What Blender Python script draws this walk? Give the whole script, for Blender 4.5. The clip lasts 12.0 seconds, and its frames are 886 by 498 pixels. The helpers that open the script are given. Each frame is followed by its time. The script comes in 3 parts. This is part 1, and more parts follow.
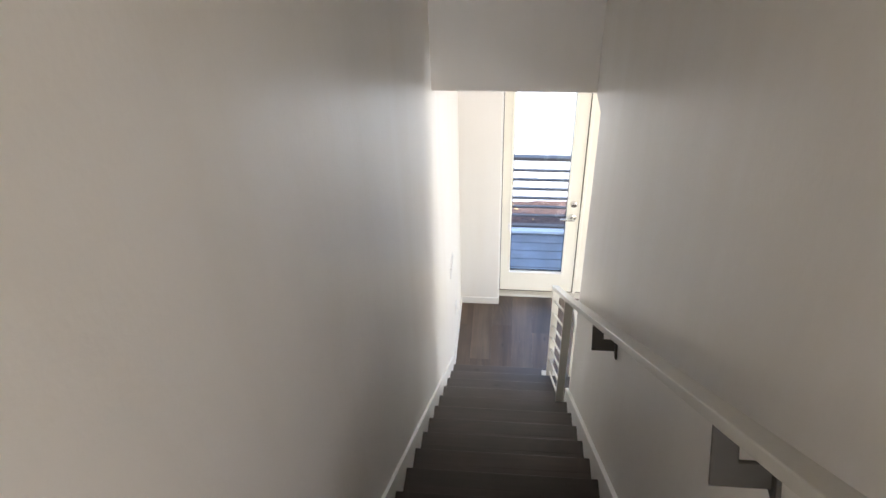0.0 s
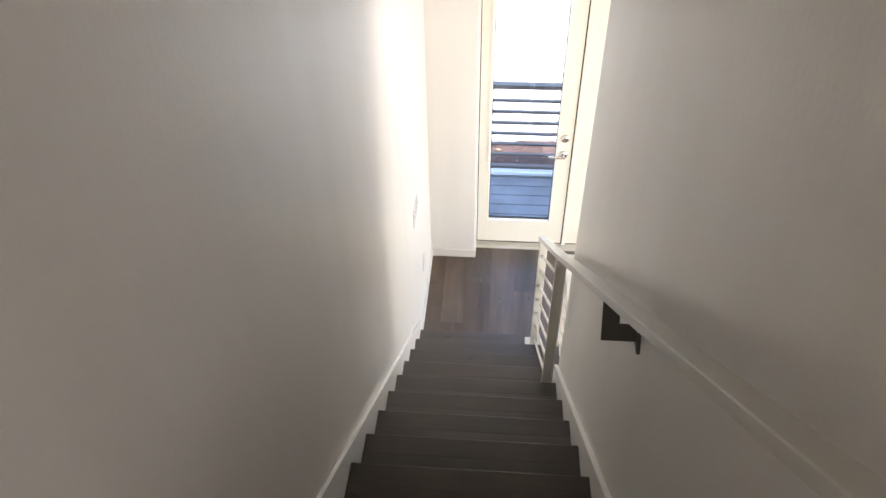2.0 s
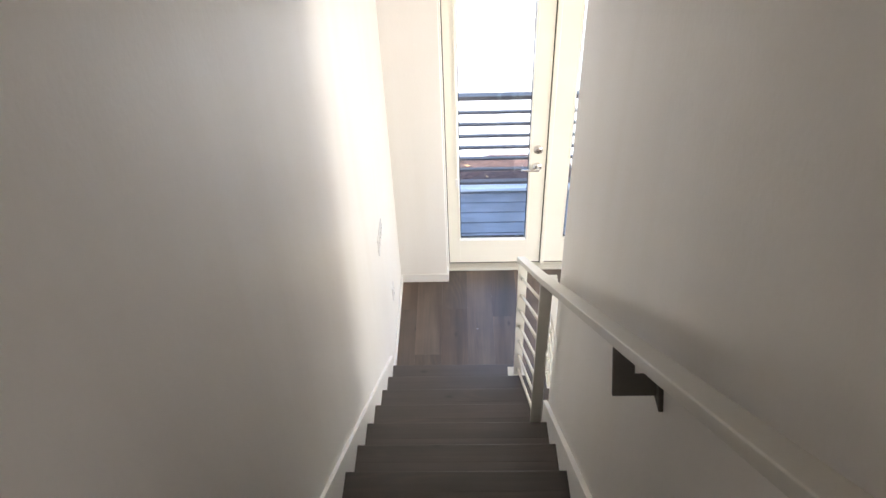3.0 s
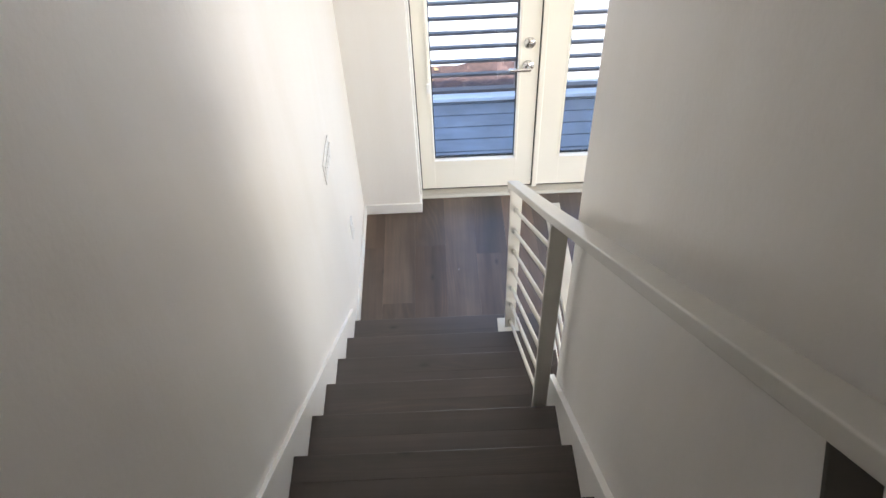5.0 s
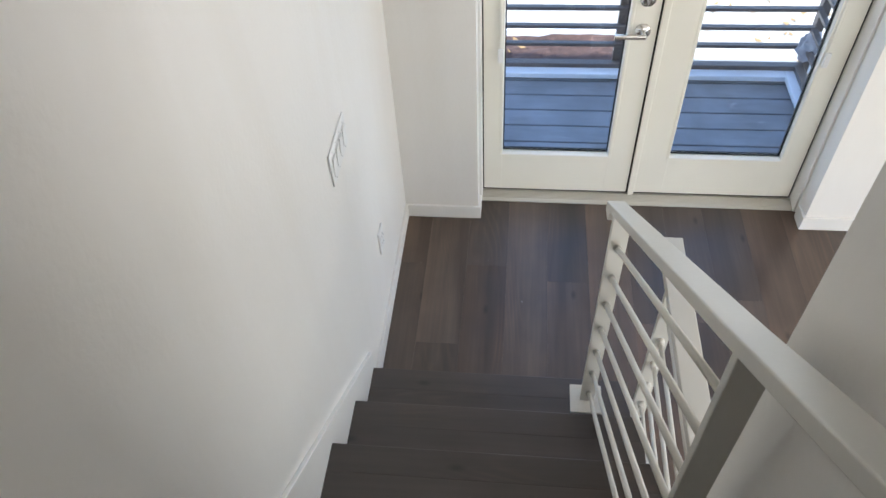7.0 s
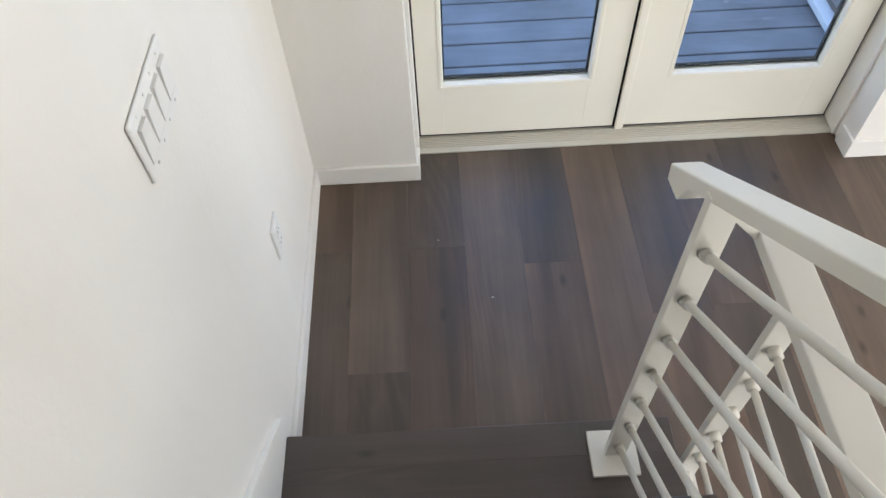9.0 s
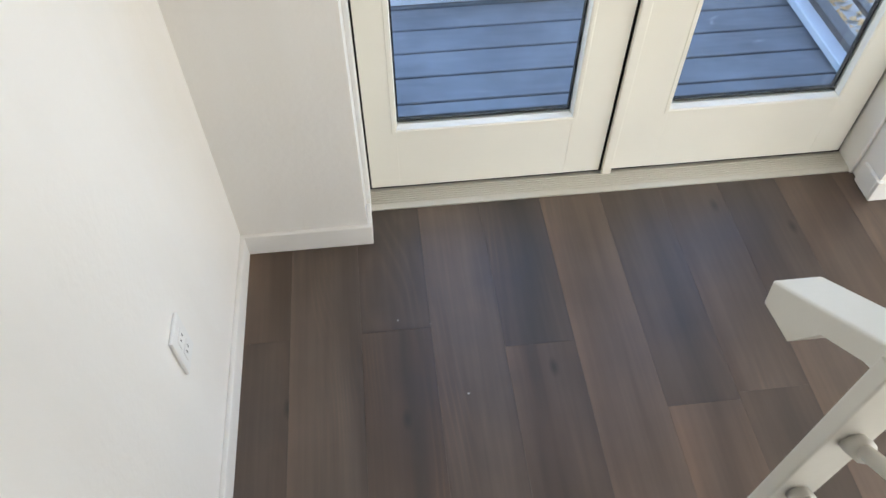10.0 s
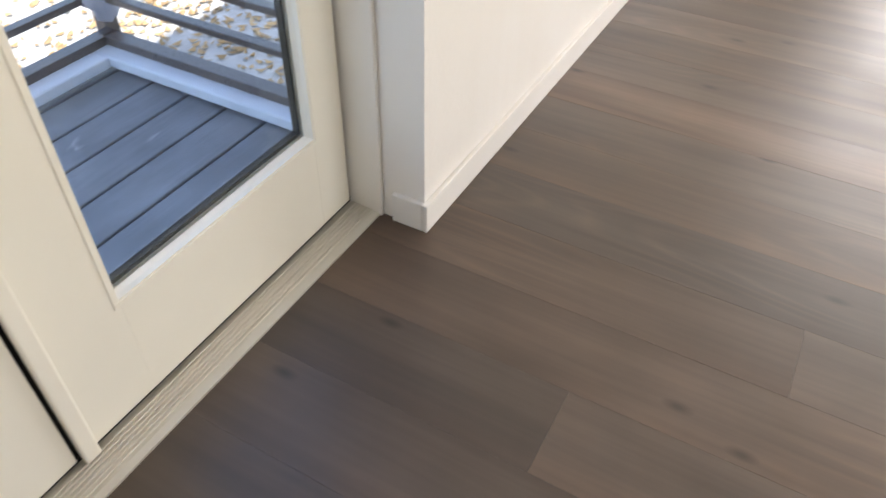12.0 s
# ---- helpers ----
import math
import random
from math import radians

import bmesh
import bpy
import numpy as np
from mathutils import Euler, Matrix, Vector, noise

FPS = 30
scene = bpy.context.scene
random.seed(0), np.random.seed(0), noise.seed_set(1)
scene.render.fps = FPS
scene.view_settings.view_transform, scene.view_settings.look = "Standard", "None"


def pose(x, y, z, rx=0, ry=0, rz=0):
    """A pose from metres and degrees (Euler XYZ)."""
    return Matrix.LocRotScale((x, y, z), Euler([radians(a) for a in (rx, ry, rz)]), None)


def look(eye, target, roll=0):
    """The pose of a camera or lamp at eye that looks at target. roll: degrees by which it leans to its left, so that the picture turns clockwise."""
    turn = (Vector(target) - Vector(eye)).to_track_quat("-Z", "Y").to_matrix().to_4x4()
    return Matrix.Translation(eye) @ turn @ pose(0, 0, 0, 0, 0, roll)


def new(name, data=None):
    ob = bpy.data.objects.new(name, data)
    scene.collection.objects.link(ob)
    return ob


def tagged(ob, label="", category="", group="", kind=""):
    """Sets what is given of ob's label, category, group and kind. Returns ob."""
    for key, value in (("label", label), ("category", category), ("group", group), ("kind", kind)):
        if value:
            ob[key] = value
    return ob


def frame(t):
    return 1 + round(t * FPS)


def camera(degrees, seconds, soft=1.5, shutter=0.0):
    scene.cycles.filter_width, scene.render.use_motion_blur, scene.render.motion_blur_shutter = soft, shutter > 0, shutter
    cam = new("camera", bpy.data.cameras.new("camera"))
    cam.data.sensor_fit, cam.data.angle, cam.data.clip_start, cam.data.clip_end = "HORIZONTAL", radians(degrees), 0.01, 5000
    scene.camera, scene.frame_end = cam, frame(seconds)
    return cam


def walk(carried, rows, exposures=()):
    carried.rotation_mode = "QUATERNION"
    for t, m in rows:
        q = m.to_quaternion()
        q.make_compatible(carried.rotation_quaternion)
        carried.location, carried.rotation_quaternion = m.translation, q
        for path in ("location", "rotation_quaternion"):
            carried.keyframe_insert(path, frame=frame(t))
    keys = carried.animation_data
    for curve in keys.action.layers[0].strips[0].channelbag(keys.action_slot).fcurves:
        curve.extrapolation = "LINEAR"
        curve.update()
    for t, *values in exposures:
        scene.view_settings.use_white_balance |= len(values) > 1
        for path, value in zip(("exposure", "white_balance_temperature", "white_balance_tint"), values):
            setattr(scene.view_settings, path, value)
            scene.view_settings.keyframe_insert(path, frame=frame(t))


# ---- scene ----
cam = camera(62.9, 12.0, shutter=0.1)
PATH = [
    (0, (0.446, -5.274, 4.712), (0.265, -3.697, 3.495), -2.0),
    (0.5, (0.473, -5.056, 4.557), (0.374, -3.496, 3.309), -3.0),
    (1, (0.475, -4.854, 4.389), (0.46, -3.35, 3.071), -1.0),
    (1.5, (0.439, -4.704, 4.281), (0.447, -3.23, 2.929), 0.9),
    (2, (0.494, -4.453, 4.048), (0.361, -2.965, 2.718), -1.1),
    (2.5, (0.476, -4.298, 3.957), (0.546, -2.76, 2.68), -0.6),
    (3, (0.493, -4.104, 3.798), (0.432, -2.579, 2.506), -2.4),
    (4.8, (0.505, -3.384, 3.219), (0.428, -2.023, 1.756), -3.1),
    (5, (0.514, -3.35, 3.173), (0.501, -1.973, 1.721), -2.9),
    (5.5, (0.51, -3.137, 3.024), (0.467, -1.761, 1.573), -2.3),
    (6, (0.54, -2.953, 2.876), (0.46, -1.637, 1.372), -4.5),
    (6.5, (0.512, -2.754, 2.738), (0.523, -1.468, 1.206), 0.0),
    (7, (0.525, -2.475, 2.536), (0.334, -1.152, 1.048), -3.9),
    (7.2, (0.543, -2.397, 2.483), (0.401, -1.117, 0.953), -3.2),
    (8.8, (0.452, -1.799, 1.973), (0.451, -0.577, 0.39), -2.4),
    (9, (0.424, -1.714, 1.903), (0.428, -0.53, 0.291), -2.9),
    (9.5, (0.45, -1.498, 1.751), (0.348, -0.292, 0.159), -3.4),
    (10, (0.428, -1.324, 1.634), (0.556, -0.098, 0.058), -0.3),
    (10.5, (0.485, -1.148, 1.485), (0.639, 0.122, -0.053), -1.6),
    (11, (0.57, -0.979, 1.345), (1.015, 0.201, -0.207), 0.3),
    (11.5, (0.611, -0.802, 1.199), (1.45, 0.213, -0.306), 1.6),
    (12, (0.806, -0.614, 1.08), (2.094, 0.076, -0.286), 1.3),
]
walk(cam, [(t, look(eye, target, roll)) for t, eye, target, roll in PATH],
     [(0, 2.85, 6450, 12), (1.5, 2.95, 6700, 13), (3, 2.93, 6700, 13), (5, 2.74, 6450, 12), (5.5, 2.7, 6350, 11), (6.3, 2.46, 6250, 11),
      (7.0, 2.2, 6250, 10), (9.0, 2.4, 6450, 10), (10, 2.42, 6550, 9), (10.5, 2.52, 6800, 9), (11, 2.64, 7100, 12), (11.5, 2.46, 7250, 13), (12, 2.2, 7000, 13)])

# ---- world, sun and lamps ----
world = bpy.data.worlds.new("world")
scene.world = world
world.use_nodes = True
SUN_UP, SUN_TURN = 66.0, 180.0
wn = world.node_tree
sky = wn.nodes.new("ShaderNodeTexSky")
sky.sky_type, sky.sun_disc = "NISHITA", False
sky.sun_elevation, sky.sun_rotation = radians(SUN_UP), radians(SUN_TURN)
wn.nodes["Background"].inputs["Strength"].default_value = 0.15
wn.links.new(sky.outputs["Color"], wn.nodes["Background"].inputs["Color"])

sun = new("sun", bpy.data.lights.new("sun", "SUN"))
sun.data.energy, sun.data.angle, sun.data.color = 2.5, radians(0.5), (1.0, 0.95, 0.88)
sun.matrix_world = look((0, -4, 9), (0.6, -4 + 9 / math.tan(radians(SUN_UP)), 0))


def fill_lamp(name, eye, target, wide, high, watts, colour):
    """Area lamp in the opening of an unseen, assumed window, added to brighten the inside."""
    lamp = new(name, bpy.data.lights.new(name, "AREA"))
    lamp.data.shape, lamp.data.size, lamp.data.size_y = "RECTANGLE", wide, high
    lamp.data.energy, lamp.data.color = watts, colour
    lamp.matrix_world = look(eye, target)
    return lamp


# an assumed, unseen east window; lamp added to light the room and landing
fill_lamp("fill_light_room", (6.45, -2.2, 1.5), (1.0, -2.2, 1.2), 2.6, 1.8, 28, (1.0, 0.95, 0.88))
# added fill for the stairwell, in a hall window assumed out of view
fill_lamp("fill_light_hall", (1.4, -9.45, 5.0), (1.0, -5.0, 4.6), 1.8, 1.4, 12, (1.0, 0.85, 0.68))
# added behind the view to brighten the door faces; this window is assumed
fill_lamp("fill_light_room_south", (3.3, -6.05, 1.5), (3.0, 0.0, 1.0), 2.6, 1.8, 18, (1.0, 0.91, 0.78))

# ---- plan ----
RISE, RUN, NOSE = 0.1905, 0.2527, -1.007     # NOSE: y of the lowest nosing
STEPS = 18
XR, WALL_END, LEAN = 0.884, -1.905, 0.0110   # stair wall's face at its free end; it leans outwards up the stairs
CEIL, HEAD_Y = 3.016, -1.683
UPPER = RISE * STEPS
TOP_Y = NOSE - RUN * (STEPS - 1)
ROOM_X, ROOM_Y, HALL_Y, ROOF = 6.4, -6.0, -9.4, 6.05
DOOR_L, DOOR_R, DOOR_TOP = 0.353, 1.862, 2.44
DOOR_Y, WALL_OUT = 0.187, 0.30
DECK_Z, GROUND_Z = -0.05, -1.6


# ---- materials ----
class Nodes:
    def __init__(self, name):
        self.m = bpy.data.materials.new(name)
        self.m.use_nodes = True
        self.t = self.m.node_tree
        self.b = self.t.nodes["Principled BSDF"]

    def add(self, kind, **inputs):
        n = self.t.nodes.new(kind)
        for k, v in inputs.items():
            self.set(n, k.replace("_", " "), v)
        return n

    def set(self, n, key, v):
        if isinstance(v, bpy.types.NodeSocket):
            self.t.links.new(v, n.inputs[key])
        else:
            n.inputs[key].default_value = v

    def coords(self, scale, turn=(0, 0, 0), which="position", shift=None):
        if which == "position":
            out = self.t.nodes.new("ShaderNodeNewGeometry").outputs["Position"]
        else:
            out = self.t.nodes.new("ShaderNodeTexCoord").outputs["Object"]
        if shift is not None:
            v = self.t.nodes.new("ShaderNodeVectorMath")
            v.operation = "ADD"
            self.t.links.new(out, v.inputs[0])
            self.t.links.new(shift, v.inputs[1])
            out = v.outputs[0]
        p = self.add("ShaderNodeMapping", Scale=scale, Rotation=turn)
        self.t.links.new(out, p.inputs["Vector"])
        return p.outputs["Vector"]

    def noise(self, vec, scale=1.0, detail=4.0, rough=0.55, distortion=0.0):
        n = self.add("ShaderNodeTexNoise", Scale=scale, Detail=detail, Roughness=rough, Distortion=distortion)
        self.t.links.new(vec, n.inputs["Vector"])
        return n.outputs["Fac"]

    def ramp(self, fac, stops):
        r = self.t.nodes.new("ShaderNodeValToRGB")
        e = r.color_ramp.elements
        while len(e) < len(stops):
            e.new(0.5)
        for el, (p, c) in zip(e, stops):
            el.position, el.color = p, (*c, 1) if len(c) == 3 else c
        self.t.links.new(fac, r.inputs["Fac"])
        return r.outputs["Color"]

    def range(self, fac, a, b, lo=0.3, hi=0.7):
        r = self.add("ShaderNodeMapRange")
        for k, v in ((1, lo), (2, hi), (3, a), (4, b)):
            r.inputs[k].default_value = v
        self.t.links.new(fac, r.inputs[0])
        return r.outputs[0]

    def mix(self, a, b, fac=1.0, kind="MULTIPLY"):
        n = self.t.nodes.new("ShaderNodeMix")
        n.data_type, n.blend_type = "RGBA", kind
        for k, v in ((0, fac), (6, a), (7, b)):
            if isinstance(v, bpy.types.NodeSocket):
                self.t.links.new(v, n.inputs[k])
            else:
                n.inputs[k].default_value = v if k == 0 else (*v, 1) if len(v) == 3 else v
        return n.outputs[2]

    def bump(self, height, strength, distance, below=None):
        n = self.add("ShaderNodeBump", Strength=strength, Distance=distance)
        self.t.links.new(height, n.inputs["Height"])
        if below is not None:
            self.t.links.new(below, n.inputs["Normal"])
        return n.outputs["Normal"]


def plain(name, colour, rough, metal=0.0, grain=60.0, vary=0.08, bump=0.1, dist=0.001, spec=0.5):
    """Paint or metal: a base colour with faint stains, uneven gloss and fine relief."""
    k = Nodes(name)
    v = k.coords((1, 1, 1))
    big, fine = k.noise(v, 2.3, 5), k.noise(v, grain, 3)
    c = k.mix(colour, k.range(big, 1 - vary, 1 + vary * 0.3), 1.0)
    k.set(k.b, "Base Color", c)
    k.set(k.b, "Roughness", k.range(fine, rough * 0.85, min(1, rough * 1.15)))
    k.set(k.b, "Metallic", metal)
    k.set(k.b, "Specular IOR Level", spec)
    if bump:
        k.set(k.b, "Normal", k.bump(fine, bump, dist))
    return k.m


def wall_paint(name, colour, rough):
    """Sprayed and knocked-down wall texture under satin paint."""
    k = Nodes(name)
    v = k.coords((1, 1, 1))
    peel = k.noise(v, 62, 3, 0.5)
    flat = k.range(k.noise(v, 34, 3, 0.5, 0.8), 0, 1, 0.52, 0.6)
    stain = k.noise(v, 0.9, 5)
    # faint warm vertical streaks: uneven shading and reflections put into the paint colour
    shade_streak = k.noise(k.coords((3.2, 3.2, 0.45)), 1.0, 4, 0.6, 0.4)
    k.set(k.b, "Base Color", k.mix(k.mix(colour, k.range(stain, 0.95, 1.0)), k.ramp(shade_streak, [(0.32, (0.968, 0.96, 0.945)), (0.6, (1.0, 1.0, 1.0))])))
    k.set(k.b, "Roughness", k.range(peel, rough * 0.9, rough * 1.1))
    k.set(k.b, "Specular IOR Level", 0.5)
    k.set(k.b, "Normal", k.bump(flat, 0.05, 0.0014, k.bump(peel, 0.45, 0.0014)))
    return k.m


def oak(name, along, deep, pale, rough=0.42):
    """Stained oak; the tone of each board comes with the board. along: stretch of the grain."""
    k = Nodes(name)
    info = k.t.nodes.new("ShaderNodeObjectInfo")
    shift = k.t.nodes.new("ShaderNodeCombineXYZ")
    m = k.t.nodes.new("ShaderNodeMath")
    m.operation = "MULTIPLY"
    m.inputs[1].default_value = 37.0
    k.t.links.new(info.outputs["Random"], m.inputs[0])
    for a in range(3):
        k.t.links.new(m.outputs[0], shift.inputs[a])
    across_x = along[0] > along[1]
    off = shift.outputs[0]
    figure = k.noise(k.coords(along, shift=off), 1.0, 2, 0.5, 0.3)
    fine = k.noise(k.coords((75, 2.6, 40) if across_x else (2.6, 75, 40), shift=off), 1.0, 2, 0.5)
    cloud = k.noise(k.coords((1, 1, 1), shift=off), 4.5, 3)
    rings = k.noise(k.coords((5.5, 0.55, 5.5) if across_x else (0.55, 5.5, 5.5), shift=off), 1.0, 1, 0.4, 0.2)
    many = k.t.nodes.new("ShaderNodeMath")
    many.operation = "MULTIPLY"
    many.inputs[1].default_value = 26.0
    k.t.links.new(rings, many.inputs[0])
    fold = k.t.nodes.new("ShaderNodeMath")
    fold.operation = "PINGPONG"
    fold.inputs[1].default_value = 0.5
    k.t.links.new(many.outputs[0], fold.inputs[0])
    where = k.range(k.noise(k.coords((2.2, 0.9, 1) if across_x else (0.9, 2.2, 1), shift=off), 1.3, 2), 0.03, 0.6, 0.52, 0.68)
    knots = k.add("ShaderNodeTexVoronoi", Scale=1.0)
    knots.voronoi_dimensions = "2D"
    k.t.links.new(k.coords((2.9, 1.3, 1.0) if across_x else (1.3, 2.9, 1.0), shift=off), knots.inputs["Vector"])
    knot = k.range(knots.outputs["Distance"], 0.35, 1.0, 0.008, 0.042)
    c = k.ramp(figure, [(0.3, deep), (0.7, pale)])
    c = k.mix(c, k.range(fine, 0.88, 1.08))
    c = k.mix(c, k.range(cloud, 0.84, 1.14))
    cerused = k.mix(c, (1.6, 1.47, 1.34))
    lines = k.t.nodes.new("ShaderNodeMath")
    lines.operation = "MULTIPLY"
    k.t.links.new(k.range(fold.outputs[0], 1.0, 0.0, 0.02, 0.3), lines.inputs[0])
    k.t.links.new(where, lines.inputs[1])
    c = k.mix(c, cerused, lines.outputs[0], "MIX")
    c = k.mix(c, knot)
    if across_x:                             # worn, paler strip along one long edge of each board
        side = k.t.nodes.new("ShaderNodeTexCoord").outputs["Generated"]
        split = k.t.nodes.new("ShaderNodeSeparateXYZ")
        k.t.links.new(side, split.inputs[0])
        worn = k.t.nodes.new("ShaderNodeMath")
        worn.operation = "MULTIPLY"
        k.t.links.new(k.range(split.outputs[0], 0.42, 0.0, 0.0, 0.36), worn.inputs[0])
        k.t.links.new(k.range(k.noise(k.coords((1.2, 1.2, 1.2), shift=off), 1.4, 2), 0.0, 1.0, 0.38, 0.66), worn.inputs[1])
        c = k.mix(c, k.mix(c, (1.75, 1.52, 1.34)), worn.outputs[0], "MIX")
    c = k.mix(c, info.outputs["Color"])
    k.set(k.b, "Base Color", c)
    k.set(k.b, "Roughness", k.range(cloud, rough * 0.88, rough * 1.15))
    k.set(k.b, "Specular IOR Level", 0.75)
    k.set(k.b, "Normal", k.bump(fine, 0.05, 0.0003))
    return k.m


def deck_board(name):
    k = Nodes(name)
    v = k.coords((3, 90, 20))
    g = k.noise(v, 1.0, 4, 0.6, 0.6)
    dirt = k.noise(k.coords((1, 1, 1)), 5, 5, 0.65)
    c = k.ramp(g, [(0.3, (0.152, 0.172, 0.207)), (0.7, (0.192, 0.215, 0.253))])
    c = k.mix(c, k.range(dirt, 0.8, 1.25))
    marks = k.noise(k.coords((1, 1.6, 1)), 4.2, 5, 0.62, 0.8)
    c = k.mix(c, (0.62, 0.63, 0.66), k.range(marks, 0.0, 0.6, 0.69, 0.76), "MIX")
    k.set(k.b, "Base Color", c)
    k.set(k.b, "Roughness", 0.65)
    k.set(k.b, "Normal", k.bump(g, 0.35, 0.002))
    return k.m


def glass(name):
    k = Nodes(name)
    out = k.t.nodes["Material Output"]
    clear = k.add("ShaderNodeBsdfTransparent", Color=(0.93, 0.95, 0.95, 1))
    shine = k.add("ShaderNodeBsdfGlossy", Color=(1, 1, 1, 1), Roughness=0.0)
    f = k.t.nodes.new("ShaderNodeLayerWeight")
    f.inputs["Blend"].default_value = 0.5
    gloss = k.t.nodes.new("ShaderNodeMath")
    gloss.operation = "POWER"
    gloss.inputs[1].default_value = 4.0
    k.t.links.new(f.outputs["Facing"], gloss.inputs[0])
    soft_gloss = k.range(gloss.outputs[0], 0.035, 0.5, 0.0, 1.0)
    both = k.t.nodes.new("ShaderNodeMixShader")
    k.t.links.new(soft_gloss, both.inputs[0])
    k.t.links.new(clear.outputs[0], both.inputs[1])
    k.t.links.new(shine.outputs[0], both.inputs[2])
    k.t.links.new(both.outputs[0], out.inputs["Surface"])
    return k.m


def blind_cloth(name):
    k = Nodes(name)
    out = k.t.nodes["Material Output"]
    k.set(k.b, "Base Color", (0.85, 0.84, 0.80, 1))
    thin = k.add("ShaderNodeBsdfTranslucent", Color=(0.85, 0.84, 0.80, 1))
    both = k.t.nodes.new("ShaderNodeMixShader")
    both.inputs[0].default_value = 0.7
    k.t.links.new(k.b.outputs[0], both.inputs[1])
    k.t.links.new(thin.outputs[0], both.inputs[2])
    k.t.links.new(both.outputs[0], out.inputs["Surface"])
    return k.m


def mottled(name, stops, scale, rough=0.9, bump=0.6, dist=0.02):
    k = Nodes(name)
    v = k.coords((1, 1, 1))
    a, b = k.noise(v, scale, 6, 0.65, 0.4), k.noise(v, scale * 0.12, 4)
    c = k.mix(k.ramp(a, stops), k.range(b, 0.7, 1.2))
    k.set(k.b, "Base Color", c)
    k.set(k.b, "Roughness", rough)
    k.set(k.b, "Normal", k.bump(a, bump, dist))
    return k.m


WALL = wall_paint("wall_paint", (0.86, 0.842, 0.808), 0.38)
CEILING = wall_paint("ceiling_paint", (0.82, 0.80, 0.77), 0.7)
TRIM = plain("trim_paint", (0.83, 0.82, 0.79), 0.37, grain=90, vary=0.05, bump=0.06)
DOOR = plain("door_paint", (0.86, 0.832, 0.738), 0.36, grain=70, vary=0.04, bump=0.0)
RAIL = plain("rail_paint", (0.66, 0.645, 0.595), 0.36, grain=120, vary=0.06, bump=0.05)
PLATE = plain("switch_plastic", (0.82, 0.82, 0.81), 0.36, vary=0.03, bump=0.0)
SLOT = plain("dark_slot", (0.05, 0.05, 0.05), 0.5, vary=0.1, bump=0.0)
CHROME = plain("satin_nickel", (0.72, 0.70, 0.67), 0.18, metal=1.0, grain=200, bump=0.03)
SILL = plain("aluminium_sill", (0.60, 0.58, 0.52), 0.34, metal=0.4, grain=150, vary=0.03, bump=0.02)
RUBBER = plain("black_rubber", (0.015, 0.015, 0.015), 0.7, bump=0.05, spec=0.2)
BRACKET = plain("bracket_metal", (0.075, 0.07, 0.06), 0.5, metal=0.0, bump=0.05, spec=0.25)
SLEEVE = plain("rod_sleeve_paint", (0.50, 0.49, 0.46), 0.4, bump=0.05)
OAK_FLOOR = oak("oak_floor", (9, 0.9, 9), (0.047, 0.032, 0.024), (0.106, 0.075, 0.057), 0.40)
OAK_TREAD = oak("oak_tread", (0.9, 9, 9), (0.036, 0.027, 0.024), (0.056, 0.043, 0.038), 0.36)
DECKING = deck_board("composite_decking")
BRONZE = plain("dark_bronze_metal", (0.105, 0.088, 0.083), 0.3, metal=0.0, grain=140, vary=0.2, bump=0.06)
KERB = plain("deck_kerb_paint", (0.66, 0.72, 0.83), 0.4, grain=50, vary=0.15, bump=0.1)
GLASS = glass("door_glass")
BLIND = blind_cloth("blind_slats")
GREY_BAR = plain("blind_rail", (0.45, 0.44, 0.42), 0.4, bump=0.0)
STUCCO = mottled("outer_stucco", [(0.3, (0.50, 0.47, 0.42)), (0.7, (0.58, 0.55, 0.50))], 60, bump=0.4, dist=0.004)
PAVING = mottled("pale_concrete", [(0.3, (0.36, 0.35, 0.335)), (0.7, (0.46, 0.45, 0.43))], 14, bump=0.2, dist=0.004)
MULCH = mottled("bark_mulch", [(0.3, (0.03, 0.018, 0.016)), (0.55, (0.075, 0.042, 0.036)), (0.75, (0.15, 0.09, 0.07))], 18)
LEAF = plain("fallen_leaf", (0.40, 0.26, 0.12), 0.7, grain=30, vary=0.5, bump=0.2)
FILM = plain("cloudy_plastic", (0.44, 0.45, 0.52), 0.35, grain=25, vary=0.2, bump=0.5, dist=0.01)


# ---- builders ----
def origin(ob):
    p = Vector((0, 0, 0))
    while ob is not None:
        p += ob.location
        ob = ob.parent
    return p


def mesh_of(bm, name, smooth=False):
    me = bpy.data.meshes.new(name)
    bm.to_mesh(me)
    bm.free()
    if smooth:
        for p in me.polygons:
            p.use_smooth = True
    return me


def part(name, bm, material, parent=None, label="", smooth=False):
    """Links a bmesh, drawn in world metres, as one mesh object under a thing or part."""
    if parent is not None:
        bmesh.ops.translate(bm, verts=bm.verts, vec=-origin(parent))
    ob = new(name, mesh_of(bm, name, smooth))
    ob.data.materials.append(material)
    ob.parent = parent
    if label:
        ob["label"] = label
    return ob


def thing(name, place, label, category, group="", kind=""):
    ob = new(name)
    ob.location = place
    ob.empty_display_size = 0.1
    return tagged(ob, label, category, group, kind)


def structure(name, bm, material, label, category):
    return tagged(part(name, bm, material), label, category, kind="structure")


